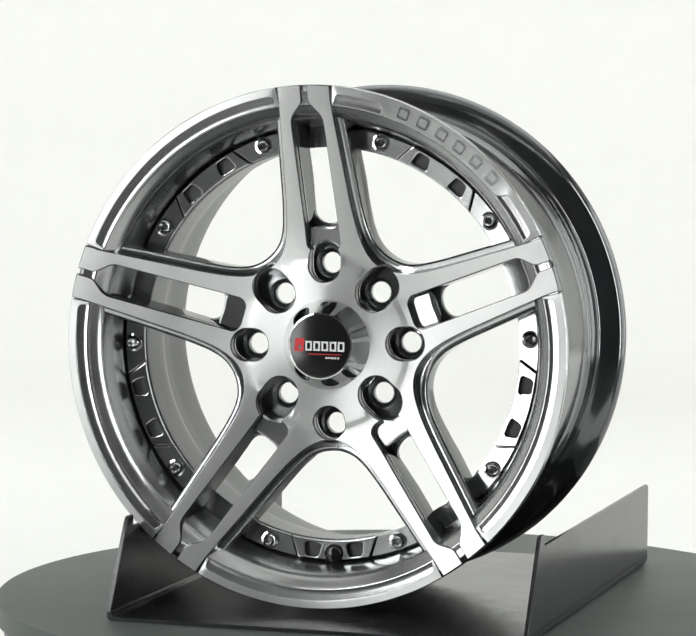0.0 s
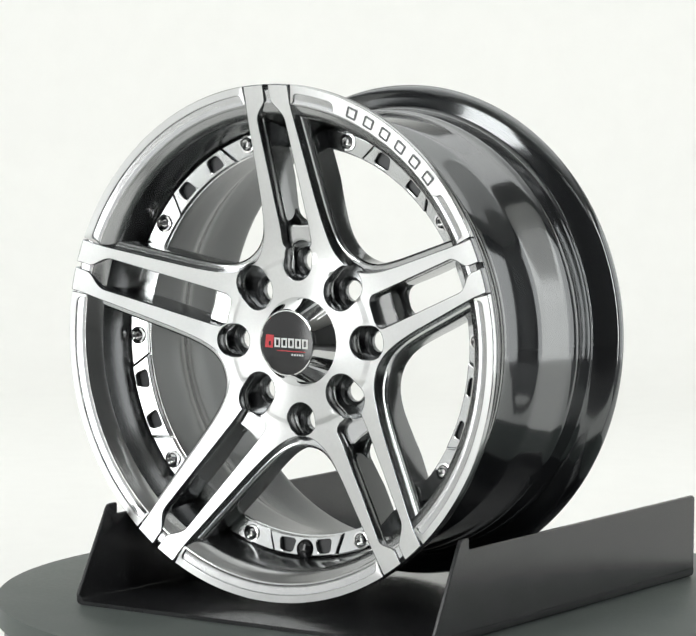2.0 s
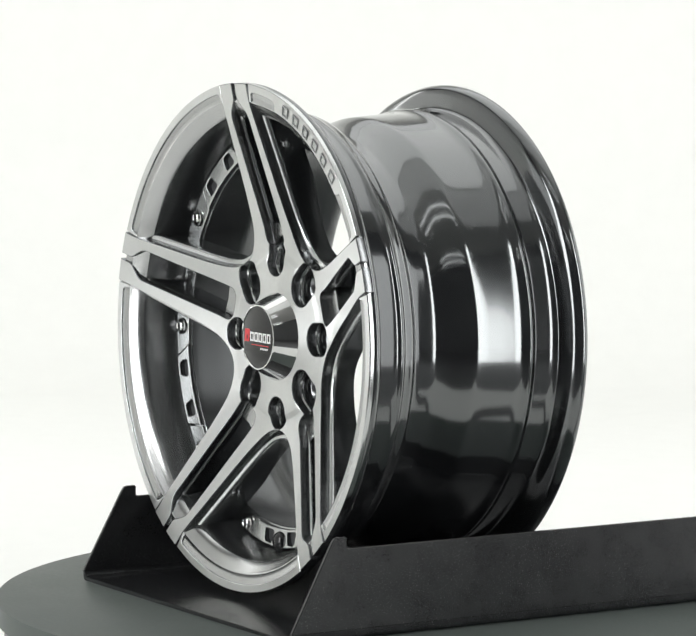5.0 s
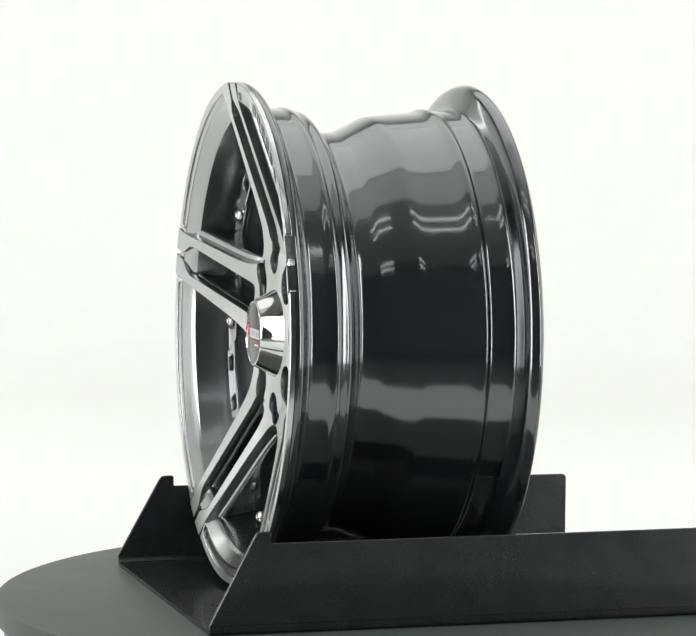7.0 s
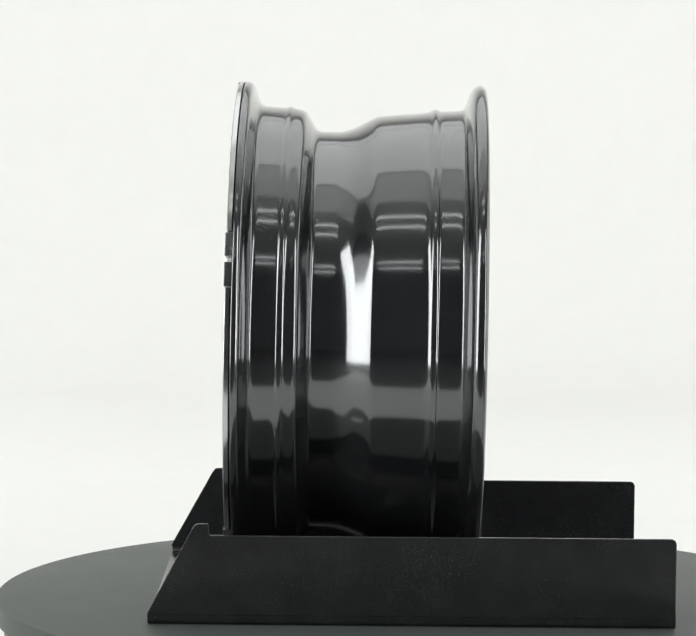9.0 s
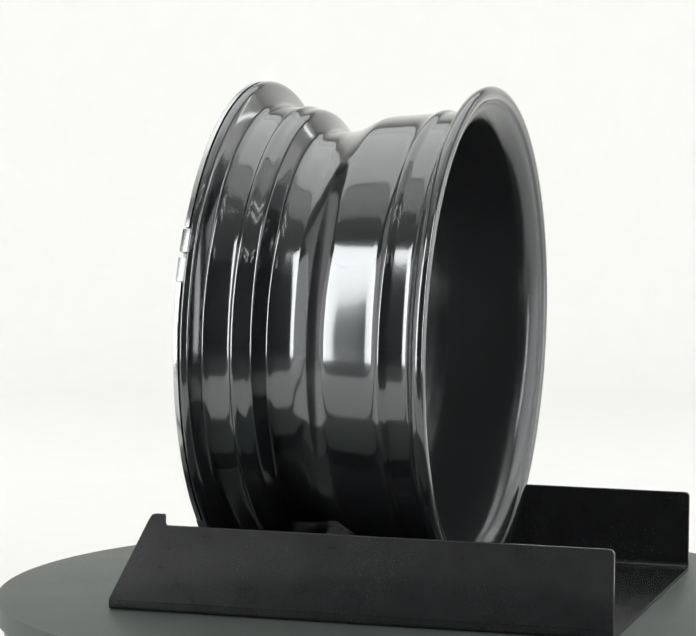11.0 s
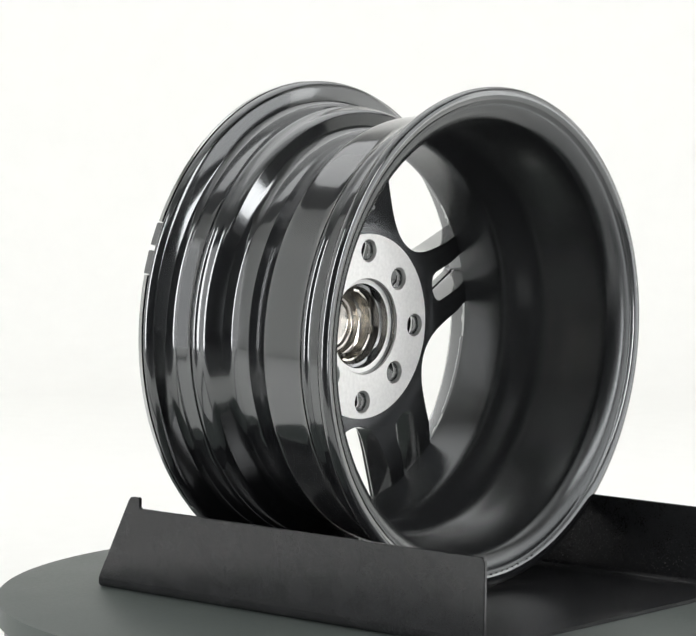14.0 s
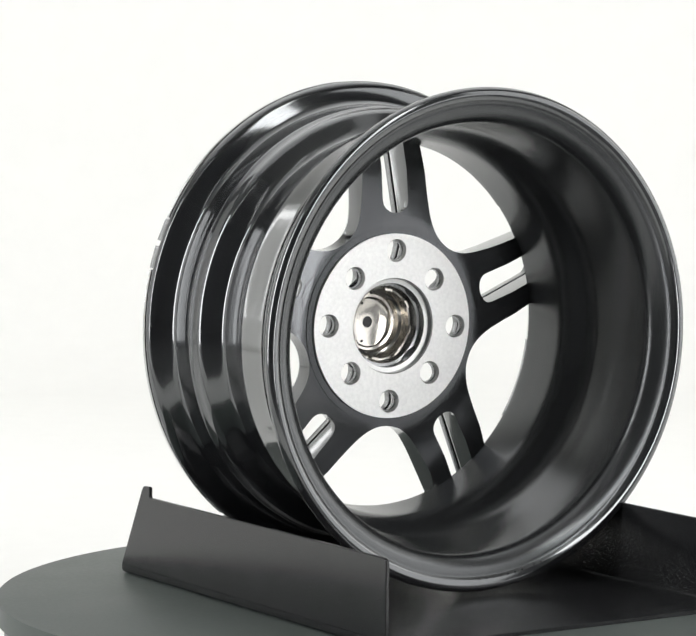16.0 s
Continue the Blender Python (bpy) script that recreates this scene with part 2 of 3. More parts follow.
def plate(loops, front, back, bev=0.0008, step=None, rim_mat=1, extra=(), bev_mat=None, turns=2, draft=None):
    """A solid between the depths front(x, z) and back(x, z); material 0 on the face, bev_mat on the rounded bevel, rim_mat on walls, 2 behind; draft(x, z) moves the points of the rear. Gives verts, faces, indices."""
    V, Fc, I = [], [], []
    draft = draft or (lambda x, z: (x, z))

    def rear(q):
        x, z = draft(*q)
        return (x, back(x, z), z)

    ins = [inset(lp, bev) for lp in loops]
    for lp, il in zip(loops, ins):
        n = len(lp)
        rings = []
        for h in range(turns + 1):
            w = radians(90 * h / turns)
            u, d = math.sin(w), bev * (1 - math.cos(w))
            rings.append(len(V))
            for p, q in zip(il, lp):
                x, z = p[0] + (q[0] - p[0]) * u, p[1] + (q[1] - p[1]) * u
                V.append((x, front(x, z) + d, z))
        rings.append(len(V))
        V += [rear(q) for q in lp]
        for h, (a, b) in enumerate(zip(rings, rings[1:])):
            for i in range(n):
                j = (i + 1) % n
                Fc.append((a + i, b + i, b + j, a + j))
                I.append(bev_mat if bev_mat is not None and h < turns else rim_mat)
    v, f = fill(ins, step, extra)
    o = len(V)
    V += [(q[0], front(*q), q[1]) for q in v]
    Fc += [(o + a, o + b, o + c) for a, b, c in f]
    I += [0] * len(f)
    v, f = fill(loops, step)
    o = len(V)
    V += [rear(q) for q in v]
    Fc += [(o + c, o + b, o + a) for a, b, c in f]
    I += [2] * len(f)
    return V, Fc, I


def split(name_of, V, Fc, I, mats, parent, labels, smooth=30):
    """One object for each name that name_of(x, z) gives a face."""
    groups = {}
    for f, i in zip(Fc, I):
        x = sum(V[q][0] for q in f) / len(f)
        z = sum(V[q][2] for q in f) / len(f)
        groups.setdefault(name_of(x, z), []).append((f, i))
    made = []
    for (name, k), fs in sorted(groups.items()):
        ids, vv, ff = {}, [], []
        for f, _ in fs:
            for q in f:
                if q not in ids:
                    ids[q] = len(vv)
                    vv.append(W3(*V[q]))
            ff.append(tuple(ids[q] for q in f))
        ob = obj(name, vv, ff, mats, [i for _, i in fs], parent, labels.get(name, ""), smooth)
        crisp(ob.data)
        made.append(ob)
    return made


def crisp(me):
    """Join equal points; the flat faces keep a sharp edge against their bevels and walls."""
    bm = bmesh.new()
    bm.from_mesh(me)
    bmesh.ops.remove_doubles(bm, verts=bm.verts, dist=1e-7)
    for e in bm.edges:
        if len({len(f.verts) for f in e.link_faces}) > 1:
            e.smooth = False
    bm.to_mesh(me)
    bm.free()


def empty(name):
    return new(name)


# ---- studio ----


def box(name, lo, hi, m, kind="structure", label="", category=""):
    x0, y0, z0 = lo
    x1, y1, z1 = hi
    V = [(x0, y0, z0), (x1, y0, z0), (x1, y1, z0), (x0, y1, z0), (x0, y0, z1), (x1, y0, z1), (x1, y1, z1), (x0, y1, z1)]
    Fc = [(0, 3, 2, 1), (4, 5, 6, 7), (0, 1, 5, 4), (1, 2, 6, 5), (2, 3, 7, 6), (3, 0, 4, 7)]
    return tagged(obj(name, V, Fc, [m]), label, category, kind=kind)


FZ = -0.12
box("floor", (-3.2, -3.4, FZ - 0.1), (3.2, 3.2, FZ), FLOOR, label="dark grey studio floor under the turntable", category="floor")
box("wall_back", (-3.2, 3.2, FZ - 0.1), (3.2, 3.3, 3.1), ROOM, label="plain grey studio wall behind the backdrop", category="wall")
box("wall_front", (-3.2, -3.5, FZ - 0.1), (3.2, -3.4, 3.1), ROOM, label="plain grey studio wall behind the camera", category="wall")
box("wall_left", (-3.3, -3.5, FZ - 0.1), (-3.2, 3.3, 3.1), ROOM, label="plain grey studio side wall", category="wall")
box("wall_right", (3.2, -3.5, FZ - 0.1), (3.3, 3.3, 3.1), ROOM, label="plain grey studio side wall", category="wall")
box("ceiling", (-3.3, -3.5, 3.1), (3.3, 3.3, 3.2), PAPER, label="plain white studio ceiling", category="ceiling")


def backdrop():
    """A white paper sweep: rolls down behind, curves on to the floor, its sides curl forward."""
    path = [(2.75, 2.1), (2.75, 1.6), (2.75, 0.9), (2.75, 0.5)]
    for i in range(1, 13):
        a = radians(90 * i / 12)
        path.append((2.75 - 0.55 * (1 - math.cos(a)), 0.44 - 0.55 * math.sin(a)))
    path += [(1.6, FZ + 0.005), (0.9, FZ + 0.005), (0.3, FZ + 0.005), (-0.28, FZ + 0.005)]
    V, Fc = [], []
    nx = 25
    for y, z in path:
        for i in range(nx):
            u = -1 + 2 * i / (nx - 1)
            V.append((2.3 * u, y - 0.25 * u ** 4 * (1 if z > 0.4 else 0), z))
    for j in range(len(path) - 1):
        for i in range(nx - 1):
            a = j * nx + i
            Fc.append((a, a + nx, a + nx + 1, a + 1))
    ob = obj("backdrop", V, Fc, [PAPER], smooth=60)
    so = ob.modifiers.new("thick", "SOLIDIFY")
    so.thickness = 0.003
    so.offset = 1
    tagged(ob, "seamless white paper backdrop behind the turntable", "backdrop", kind="structure")


backdrop()
box("floor_panel", (-1.9, -0.76, FZ), (0.60, -0.33, FZ + 0.012), PAPER, label="white board on the floor before the turntable", category="panel")
box("wall_panel_left", (-2.02, -0.30, FZ + 0.01), (-1.98, 2.45, 2.0), PAPER, label="white foam reflector panel beside the turntable", category="panel")
box("wall_panel_right", (1.98, 0.25, FZ + 0.01), (2.02, 2.45, 2.0), PAPER, label="white foam reflector panel beside the turntable", category="panel")

# ---- turntable ----
TR = 0.3005


def turntable():
    th = empty("turntable")
    tagged(th, "round grey motorised turntable with matt top", "turntable")
    n = 192

    def rings(prof, name, m, lab):
        V, Fc = [], []
        for i in range(n):
            a = 2 * math.pi * i / n
            V += [(r * math.cos(a), r * math.sin(a), z) for r, z in prof]
        k = len(prof)
        for i in range(n):
            j = (i + 1) % n
            for q in range(k - 1):
                Fc.append((i * k + q, j * k + q, j * k + q + 1, i * k + q + 1))
        Fc.append(tuple(i * k for i in range(n))[::-1])
        Fc.append(tuple(i * k + k - 1 for i in range(n)))
        return obj(name, V, Fc, [m], None, th, lab, 40)

    rings([(TR - 0.002, -0.016), (TR, -0.015), (TR, -0.0012), (TR - 0.0004, -0.0003), (TR - 0.0014, 0.0)], "platter", TABLE, "matt grey disc")
    rings([(TR - 0.006, FZ), (TR - 0.006, -0.017)], "drum", TABLE_SIDE, "pale grey drum")
    return th


TURNTABLE = turntable()

# ---- stand ----


def stand():
    th = empty("wheel_stand")
    tagged(th, "black powder-coated folded steel wheel cradle on turntable", "display stand")
    t = 0.003

    def wall(name, x, inner, yf, yt, yb, z):
        """A side wall in the plane x, from the fold up: sloped front, a stop tab, then a straight top."""
        pr = [(yf, 0.0068), (yf + 0.0002, 0.008)]
        tab = z + 0.008
        pr += [(yt - 0.001, tab - 0.003), (yt + 0.001, tab - 0.0006), (yt + 0.0035, tab), (yt + 0.0095, tab), (yt + 0.0105, tab - 0.001), (yt + 0.0105, z + 0.001), (yt + 0.0115, z)]
        pr += [(yb - 0.003, z), (yb - 0.001, z - 0.001), (yb, z - 0.003), (yb, 0.0068)]
        lp = [(y, q) for y, q in pr]
        V = []
        b = 0.0005
        area2 = sum(a[0] * d[1] - d[0] * a[1] for a, d in zip(lp, lp[1:] + lp[:1]))
        if area2 < 0:
            lp = lp[::-1]
        il = inset(lp, b)
        n = len(lp)
        for pts, xx in ((il, x), (lp, x + b * inner), (lp, x + (t - b) * inner), (il, x + t * inner)):
            V += [(xx, q[0], q[1]) for q in pts]
        Fc = []
        for k in range(3):
            for i in range(n):
                j = (i + 1) % n
                Fc.append((k * n + i, k * n + j, (k + 1) * n + j, (k + 1) * n + i))
        Fc.append(tuple(range(n))[::-1])
        Fc.append(tuple(3 * n + i for i in range(n)))
        if inner < 0:
            Fc = [f[::-1] for f in Fc]
        return obj(name, V, Fc, [STAND], None, th, "", 30)

    xl, xr = -0.1625, 0.1400
    wall("side_wall", xl, 1, -0.1845, -0.1510, 0.180, 0.0612)
    wall("side_wall", xr, -1, -0.1803, -0.1480, 0.186, 0.0628)
    # base sheet with rounded folds
    V, Fc = [], []
    prof = [(xl, 0.0042)] + [(xl + 0.004 * (1 - math.cos(radians(15 * i))), 0.0042 - 0.004 * math.sin(radians(15 * i))) for i in range(1, 7)]
    prof += [(xr - 0.004 * (1 - math.cos(radians(15 * i))), 0.0042 - 0.004 * math.sin(radians(15 * i))) for i in range(6, 0, -1)] + [(xr, 0.0042)]
    fr = 0.004
    inner = [(xr - t - fr * (1 - math.sin(radians(a))), t + fr * (1 - math.cos(radians(a)))) for a in (90, 70, 50, 30, 10, 0)]
    inner += [(xl + t + fr * (1 - math.sin(radians(a))), t + fr * (1 - math.cos(radians(a)))) for a in (0, 10, 30, 50, 70, 90)]
    prof[0] = (xl, 0.0070)
    prof[-1] = (xr, 0.0070)
    ring = prof + inner
    n = len(ring)
    for x, z in ring:
        f = (x - xl) / (xr - xl)
        V.append((x, -0.1835 + 0.0035 * f, z))
    for x, z in ring:
        f = (x - xl) / (xr - xl)
        V.append((x, 0.180 + 0.006 * f, z))
    Fc = [(i, (i + 1) % n, n + (i + 1) % n, n + i) for i in range(n)]
    Fc += [tuple(range(n))[::-1], tuple(range(n, 2 * n))]
    Fc = [f[::-1] for f in Fc]
    obj("base_sheet", V, Fc, [STAND], None, th, "", 30)
    return th


STAND_OB = stand()

# ---- wheel ----
DELTA = 2.42
WHEEL = empty("alloy_wheel")
tagged(WHEEL, "five twin-spoke alloy wheel, machined silver face, black barrel", "car wheel")


def sface(r):
    """The depth of the face: a flat hub, dished spokes that ease off towards the rim."""
    if r > 0.160:
        u = min(r, 0.190) - 0.160
        return -0.1228 - 0.34 * u + 3.9 * u * u
    return float(np.interp(r, [0, 0.0575, 0.0610, 0.066, 0.082, 0.160], [-0.0936, -0.0936, -0.0918, -0.0924, -0.0962, -0.1228]))


def polar(al, si, k):
    """From along and side of spoke k to x, z."""
    a = radians(90 + 72 * k + DELTA)
    return (al * math.cos(a) + si * math.sin(a), al * math.sin(a) - si * math.cos(a))


def bez(p0, p1, p2, p3, n):
    out = []
    for i in range(n):
        t = i / n
        out.append(tuple((1 - t) ** 3 * a + 3 * t * (1 - t) ** 2 * b + 3 * t * t * (1 - t) * c + t ** 3 * d for a, b, c, d in zip(p0, p1, p2, p3)))
    return out


def along_line(p, q, n):
    return [(p[0] + (q[0] - p[0]) * i / n, p[1] + (q[1] - p[1]) * i / n) for i in range(n)]


VALLEY = 0.0680


def star(grow=0.0, tip=0.1831):
    """The outline of the five spokes, counter-clockwise; grow widens it at the windows."""
    half = []  # (side, along) from the tip inwards, clockwise side
    v = VALLEY + grow * 1.5
    vx, vy = v * math.sin(radians(36)), v * math.cos(radians(36))
    p0 = (0.0235 + grow, 0.105)
    half += along_line((0.0192 + grow, min(0.170, tip - 0.004)), p0, 16)
    half += bez(p0, (0.0255 + grow, 0.084), (vx - 0.809 * 0.016, vy + 0.588 * 0.016), (vx, vy), 14)
    end = []
    w = math.asin((0.0192 + grow) / tip)
    for i in range(9):
        a = w * i / 8
        end.append((tip * math.sin(a), tip * math.cos(a)))
    right = end + half  # from the middle of the tip, down to the valley
    lp = []
    for k in range(5):
        # counter-clockwise: start at the valley on the clockwise side, climb, cross, go down the other side
        vpt = (vx, vy)
        climb = [vpt] + right[:0:-1]
        lp += [polar(a, s, k) for s, a in climb]
        lp += [polar(a, -s, k) for s, a in right]
    return tidy(lp)


def slot(k, inner=0.066, half=0.0122, outer=0.1665, neck=True, shrink=0.0):
    """The gap between a spoke's two arms, with the narrow neck to the rim."""
    h = half - shrink
    pts = []
    r = 0.006
    pts += bez((h, inner + r), (h, inner + r * 0.4), (h - r * 0.6, inner), (h - r, inner), 6)
    pts += along_line((h - r, inner), (-h + r, inner), 6)
    pts += bez((-h + r, inner), (-h + r * 0.6, inner), (-h, inner + r * 0.4), (-h, inner + r), 6)
    pts += along_line((-h, inner + r), (-h + 0.0006, outer - 0.010), 20)
    if neck:
        pts += bez((-h + 0.0006, outer - 0.010), (-h + 0.0006, outer - 0.002), (-0.0022, outer + 0.001), (-0.0022, outer + 0.007), 10)
        pts += [(-0.0022, outer + 0.007), (-0.0022, 0.19), (0.0022, 0.19)]
        pts += bez((0.0022, outer + 0.007), (0.0022, outer + 0.001), (h - 0.0006, outer - 0.002), (h - 0.0006, outer - 0.010), 10)
    else:
        pts += bez((-h + 0.0006, outer - 0.010), (-h + 0.0006, outer), (h - 0.0006, outer), (h - 0.0006, outer - 0.010), 16)
    pts += along_line((h - 0.0006, outer - 0.010), (h, inner + r), 20)
    return tidy([polar(a, s, k) for s, a in pts])


LUGS = [((0.0572 if i % 2 == 0 else 0.0505), 90 + 45 * i + DELTA) for i in range(8)]


def lug_xy(i):
    r, a = LUGS[i]
    return r * math.cos(radians(a)), r * math.sin(radians(a))


def who(x, z):
    r = math.hypot(x, z)
    if r < 0.0715:
        return ("hub", 0)
    return ("spoke", round((math.degrees(math.atan2(z, x)) - 90 - DELTA) / 72) % 5)


def front(x, z):
    return sface(math.hypot(x, z))


def capsule(i, rad, reach, back_reach=0.0):
    """A lug pocket drawn out away from the axis."""
    r, a = LUGS[i]
    pts = []
    for j in range(40):
        b = 2 * math.pi * j / 40
        r2 = (r + reach if math.cos(b) > 0 else r - back_reach) + rad * math.cos(b)
        sd = rad * math.sin(b)
        pts.append((r2 * math.cos(radians(a)) - sd * math.sin(radians(a)), r2 * math.sin(radians(a)) + sd * math.cos(radians(a))))
    return pts


lugs = [capsule(i, 0.0132, 0.0075) if i % 2 else capsule(i, 0.0117, -0.0015 if i == 4 else 0.0030, 0.0016) for i in range(8)]
slots = [slot(k) for k in range(5)]
loops = cut(star(), slots + lugs + [circle(0, 0, 0.030, 96)])
RINGS = [q for r in (0.0570, 0.0577, 0.0606, 0.0613) for q in circle(0, 0, r, 150)]
top = plate(loops, front, lambda x, z: front(x, z) + 0.0064, 0.0007, 0.006, extra=RINGS)
LABELS = {"spoke": "twin-arm spoke with machined face", "hub": "machined hub with lug bores", "spoke_body": "glossy gunmetal spoke flank", "hub_body": "gunmetal hub casting"}
split(who, *top, [MACHINED, GUNMETAL, GUNMETAL], WHEEL, LABELS)


def back(x, z):
    return float(np.interp(math.hypot(x, z), [0, 0.080, 0.12, 0.154, 0.159, 0.176], [-0.0711, -0.0711, -0.078, -0.090, -0.112, -0.121]))


def who_body(x, z):
    n, k = who(x, z)
    return (n + "_body", k)


loops = cut(star(0.0056, 0.176), [slot(k, neck=False) for k in range(5)] + lugs + [circle(0, 0, 0.0365, 96)])


def taper(x, z):
    """The gap between a spoke's arms narrows towards the rear."""
    k = who(x, z)[1]
    a = radians(90 + 72 * k + DELTA)
    al, si = x * math.cos(a) + z * math.sin(a), x * math.sin(a) - z * math.cos(a)
    if al > 0.0745 and abs(si) < 0.01235:
        return polar(al, si * 0.95, k)
    return (x, z)


body = plate(loops, lambda x, z: front(x, z) + 0.0060, back, 0.0042, 0.006, bev_mat=0, turns=6, draft=taper)
split(who_body, *body, [SATIN, BLACK, FLANK], WHEEL, LABELS)

# barrel: outer bed, rear flange and inner wall as one turned casting
OUTER = [(0.1790, -0.1225), (0.1822, -0.1240), (0.1835, -0.1222), (0.1832, -0.1200), (0.1815, -0.1172), (0.1733, -0.1146), (0.1659, -0.1112), (0.1652, -0.1025), (0.1645, -0.0934),
         (0.1655, -0.0912), (0.1655, -0.0890), (0.1640, -0.0864), (0.1629, -0.0786), (0.1567, -0.0750), (0.1496, -0.0709), (0.1478, -0.0685), (0.1474, -0.0655), (0.1475, -0.0530), (0.1482, -0.0495),
         (0.1508, -0.0420), (0.1580, -0.0285), (0.1593, -0.0255), (0.1600, -0.0200), (0.1610, -0.0094), (0.1628, 0.0090), (0.1638, 0.0128), (0.1655, 0.0158), (0.1655, 0.0180), (0.1639, 0.0208), (0.1641, 0.0240),
         (0.1650, 0.0364), (0.1668, 0.0385), (0.1700, 0.0397), (0.1770, 0.0420), (0.1815, 0.0445), (0.1833, 0.0478), (0.1837, 0.0505), (0.1825, 0.0528), (0.1800, 0.0540), (0.1770, 0.0538)]
INNER = [(0.1745, 0.0525), (0.1722, 0.0507), (0.1698, 0.0503), (0.1660, 0.0488), (0.1606, 0.0446), (0.1582, 0.0408), (0.1573, 0.0370), (0.1565, 0.0250), (0.1555, 0.0000), (0.1540, -0.0180), (0.1515, -0.0260),
         (0.1440, -0.0400), (0.1412, -0.0480), (0.1402, -0.0600), (0.1392, -0.0820), (0.1392, -0.0862)]
prof = fillet(OUTER, 0.0034) + fillet(INNER, 0.0034)
pidx = [0] * (5 * (len(OUTER) - 2) + 2) + [1] * (5 * (len(INNER) - 2) + 2)
lathe("barrel", prof, [BLACK, BLACK_INNER], pidx, WHEEL, "gloss black drop-centre barrel", steps=224, smooth=50, flip=True)

# inner lip: satin slope, dark wall and the ledge that carries the rivets
SLOPE = [(0.1822, -0.1236), (0.1802, -0.1247), (0.1788, -0.1264), (0.1772, -0.1261), (0.1740, -0.1253), (0.1715, -0.1246), (0.1706, -0.1250), (0.1698, -0.1249), (0.1690, -0.1241), (0.1680, -0.1232), (0.1650, -0.1211), (0.1622, -0.1185), (0.1608, -0.1163)]
lathe("inner_lip", SLOPE, [SLOPE_GREY], None, WHEEL, "satin silver stepped lip", steps=192, smooth=40)
lathe("lip_wall", [(0.1608, -0.1164), (0.1600, -0.1140), (0.1560, -0.0960), (0.1552, -0.0890), (0.1540, -0.0868)], [GUNMETAL], None, WHEEL, "dark glossy inner wall of lip", steps=192, smooth=40)
lathe("rivet_ledge", [(0.1541, -0.0869), (0.1400, -0.0864), (0.1392, -0.0862)], [SATIN], None, WHEEL, "silver ledge behind the spokes", steps=192, smooth=40)

# outer lip: a flat machined ring with a round-ended recess between each two spokes, but for the flat with the marks
def lip_front(x, z):
    r = math.hypot(x, z)
    return sface(r) + 0.0002 + 0.55 * max(0.0, r - 0.1815)


def ring_arc(r, a, b):
    n = max(3, round(abs(b - a) * 0.9))
    return [(r * math.cos(radians(a + (b - a) * i / n)), r * math.sin(radians(a + (b - a) * i / n))) for i in range(n + 1)]


def recess(a, b, ri=0.1690, ro=0.1772, c=0.0032):
    """The outline of a recess, open inwards, from angle a to b: round outer corners."""
    w = math.degrees(c / ro)
    pts = ring_arc(ri, b, b)[:1]
    for end, sg in ((b, -1), (a, 1)):
        cor = []
        for i in range(7):
            t = radians(15 * i)
            r, d = ro - c + c * math.sin(t), end + sg * w * (1 - math.cos(t))
            cor.append((r * math.cos(radians(d)), r * math.sin(radians(d))))
        if sg < 0:
            pts += cor + ring_arc(ro, b - w, a + w)[1:-1]
        else:
            pts += cor[::-1]
    return pts + ring_arc(ri, a, a)[:1]


def outer_lip(a, b, gaps, label, name):
    """A machined arc of the lip from angle a to b with the recesses gaps."""
    lp = ring_arc(0.1834, a, b)
    at_angle = b
    for g0, g1 in sorted(gaps, reverse=True):
        lp += ring_arc(0.1700, at_angle, g1)[:-1] + recess(g0, g1)[1:-1]
        at_angle = g0
    lp += ring_arc(0.1700, at_angle, a)
    lp = tidy(lp)
    pl = plate([lp], lip_front, lambda x, z: -0.1240, 0.0006, bev_mat=1, turns=3)
    return split(lambda x, z: (name, 0), *pl, [MACHINED, SATIN, GUNMETAL], WHEEL, {name: label})[0]


for k in range(5):
    a = 90 + 72 * k + DELTA
    if k == 4:
        flat = outer_lip(a + 6.4, a + 65.6, [(a + 7.4, a + 18.2), (a + 53.4, a + 64.6)], "flat machined lip with engraved dark marks", "badge_lip")
    else:
        outer_lip(a + 6.4, a + 65.6, [(a + 7.4, a + 64.6)], "machined outer lip with a round-ended recess", "outer_lip")

# engraved marks on the flat lip: plain hollow bars
for ang in (66.0, 61.0, 56.0, 51.0, 46.0, 41.0):
    a = radians(ang + DELTA)
    ux, uz = math.cos(a), math.sin(a)
    tx, tz = -uz, ux
    outer = [(0.0034, 0.0040), (-0.0034, 0.0040), (-0.0042, 0.0032), (-0.0042, -0.0032), (-0.0034, -0.0040), (0.0034, -0.0040), (0.0042, -0.0032), (0.0042, 0.0032)]
    inner = [(0.0029 * (1 if p > 0 else -1), 0.0026 * (1 if q > 0 else -1)) for p, q in outer]
    flatpts = [((0.1760 + q) * ux + p * tx, (0.1760 + q) * uz + p * tz) for p, q in outer + inner]
    V = [W3(x, lip_front(x, z) - 0.00015, z) for x, z in flatpts]
    V += [(x, y + 0.0006, z) for x, y, z in V]
    Fc = []
    for i in range(8):
        j = (i + 1) % 8
        Fc += [(i, j, 8 + j, 8 + i), (16 + i, 16 + j, j, i), (8 + i, 8 + j, 24 + j, 24 + i)]
    obj("engraved_mark", V, Fc, [GUNMETAL], None, flat, "dark engraved mark")

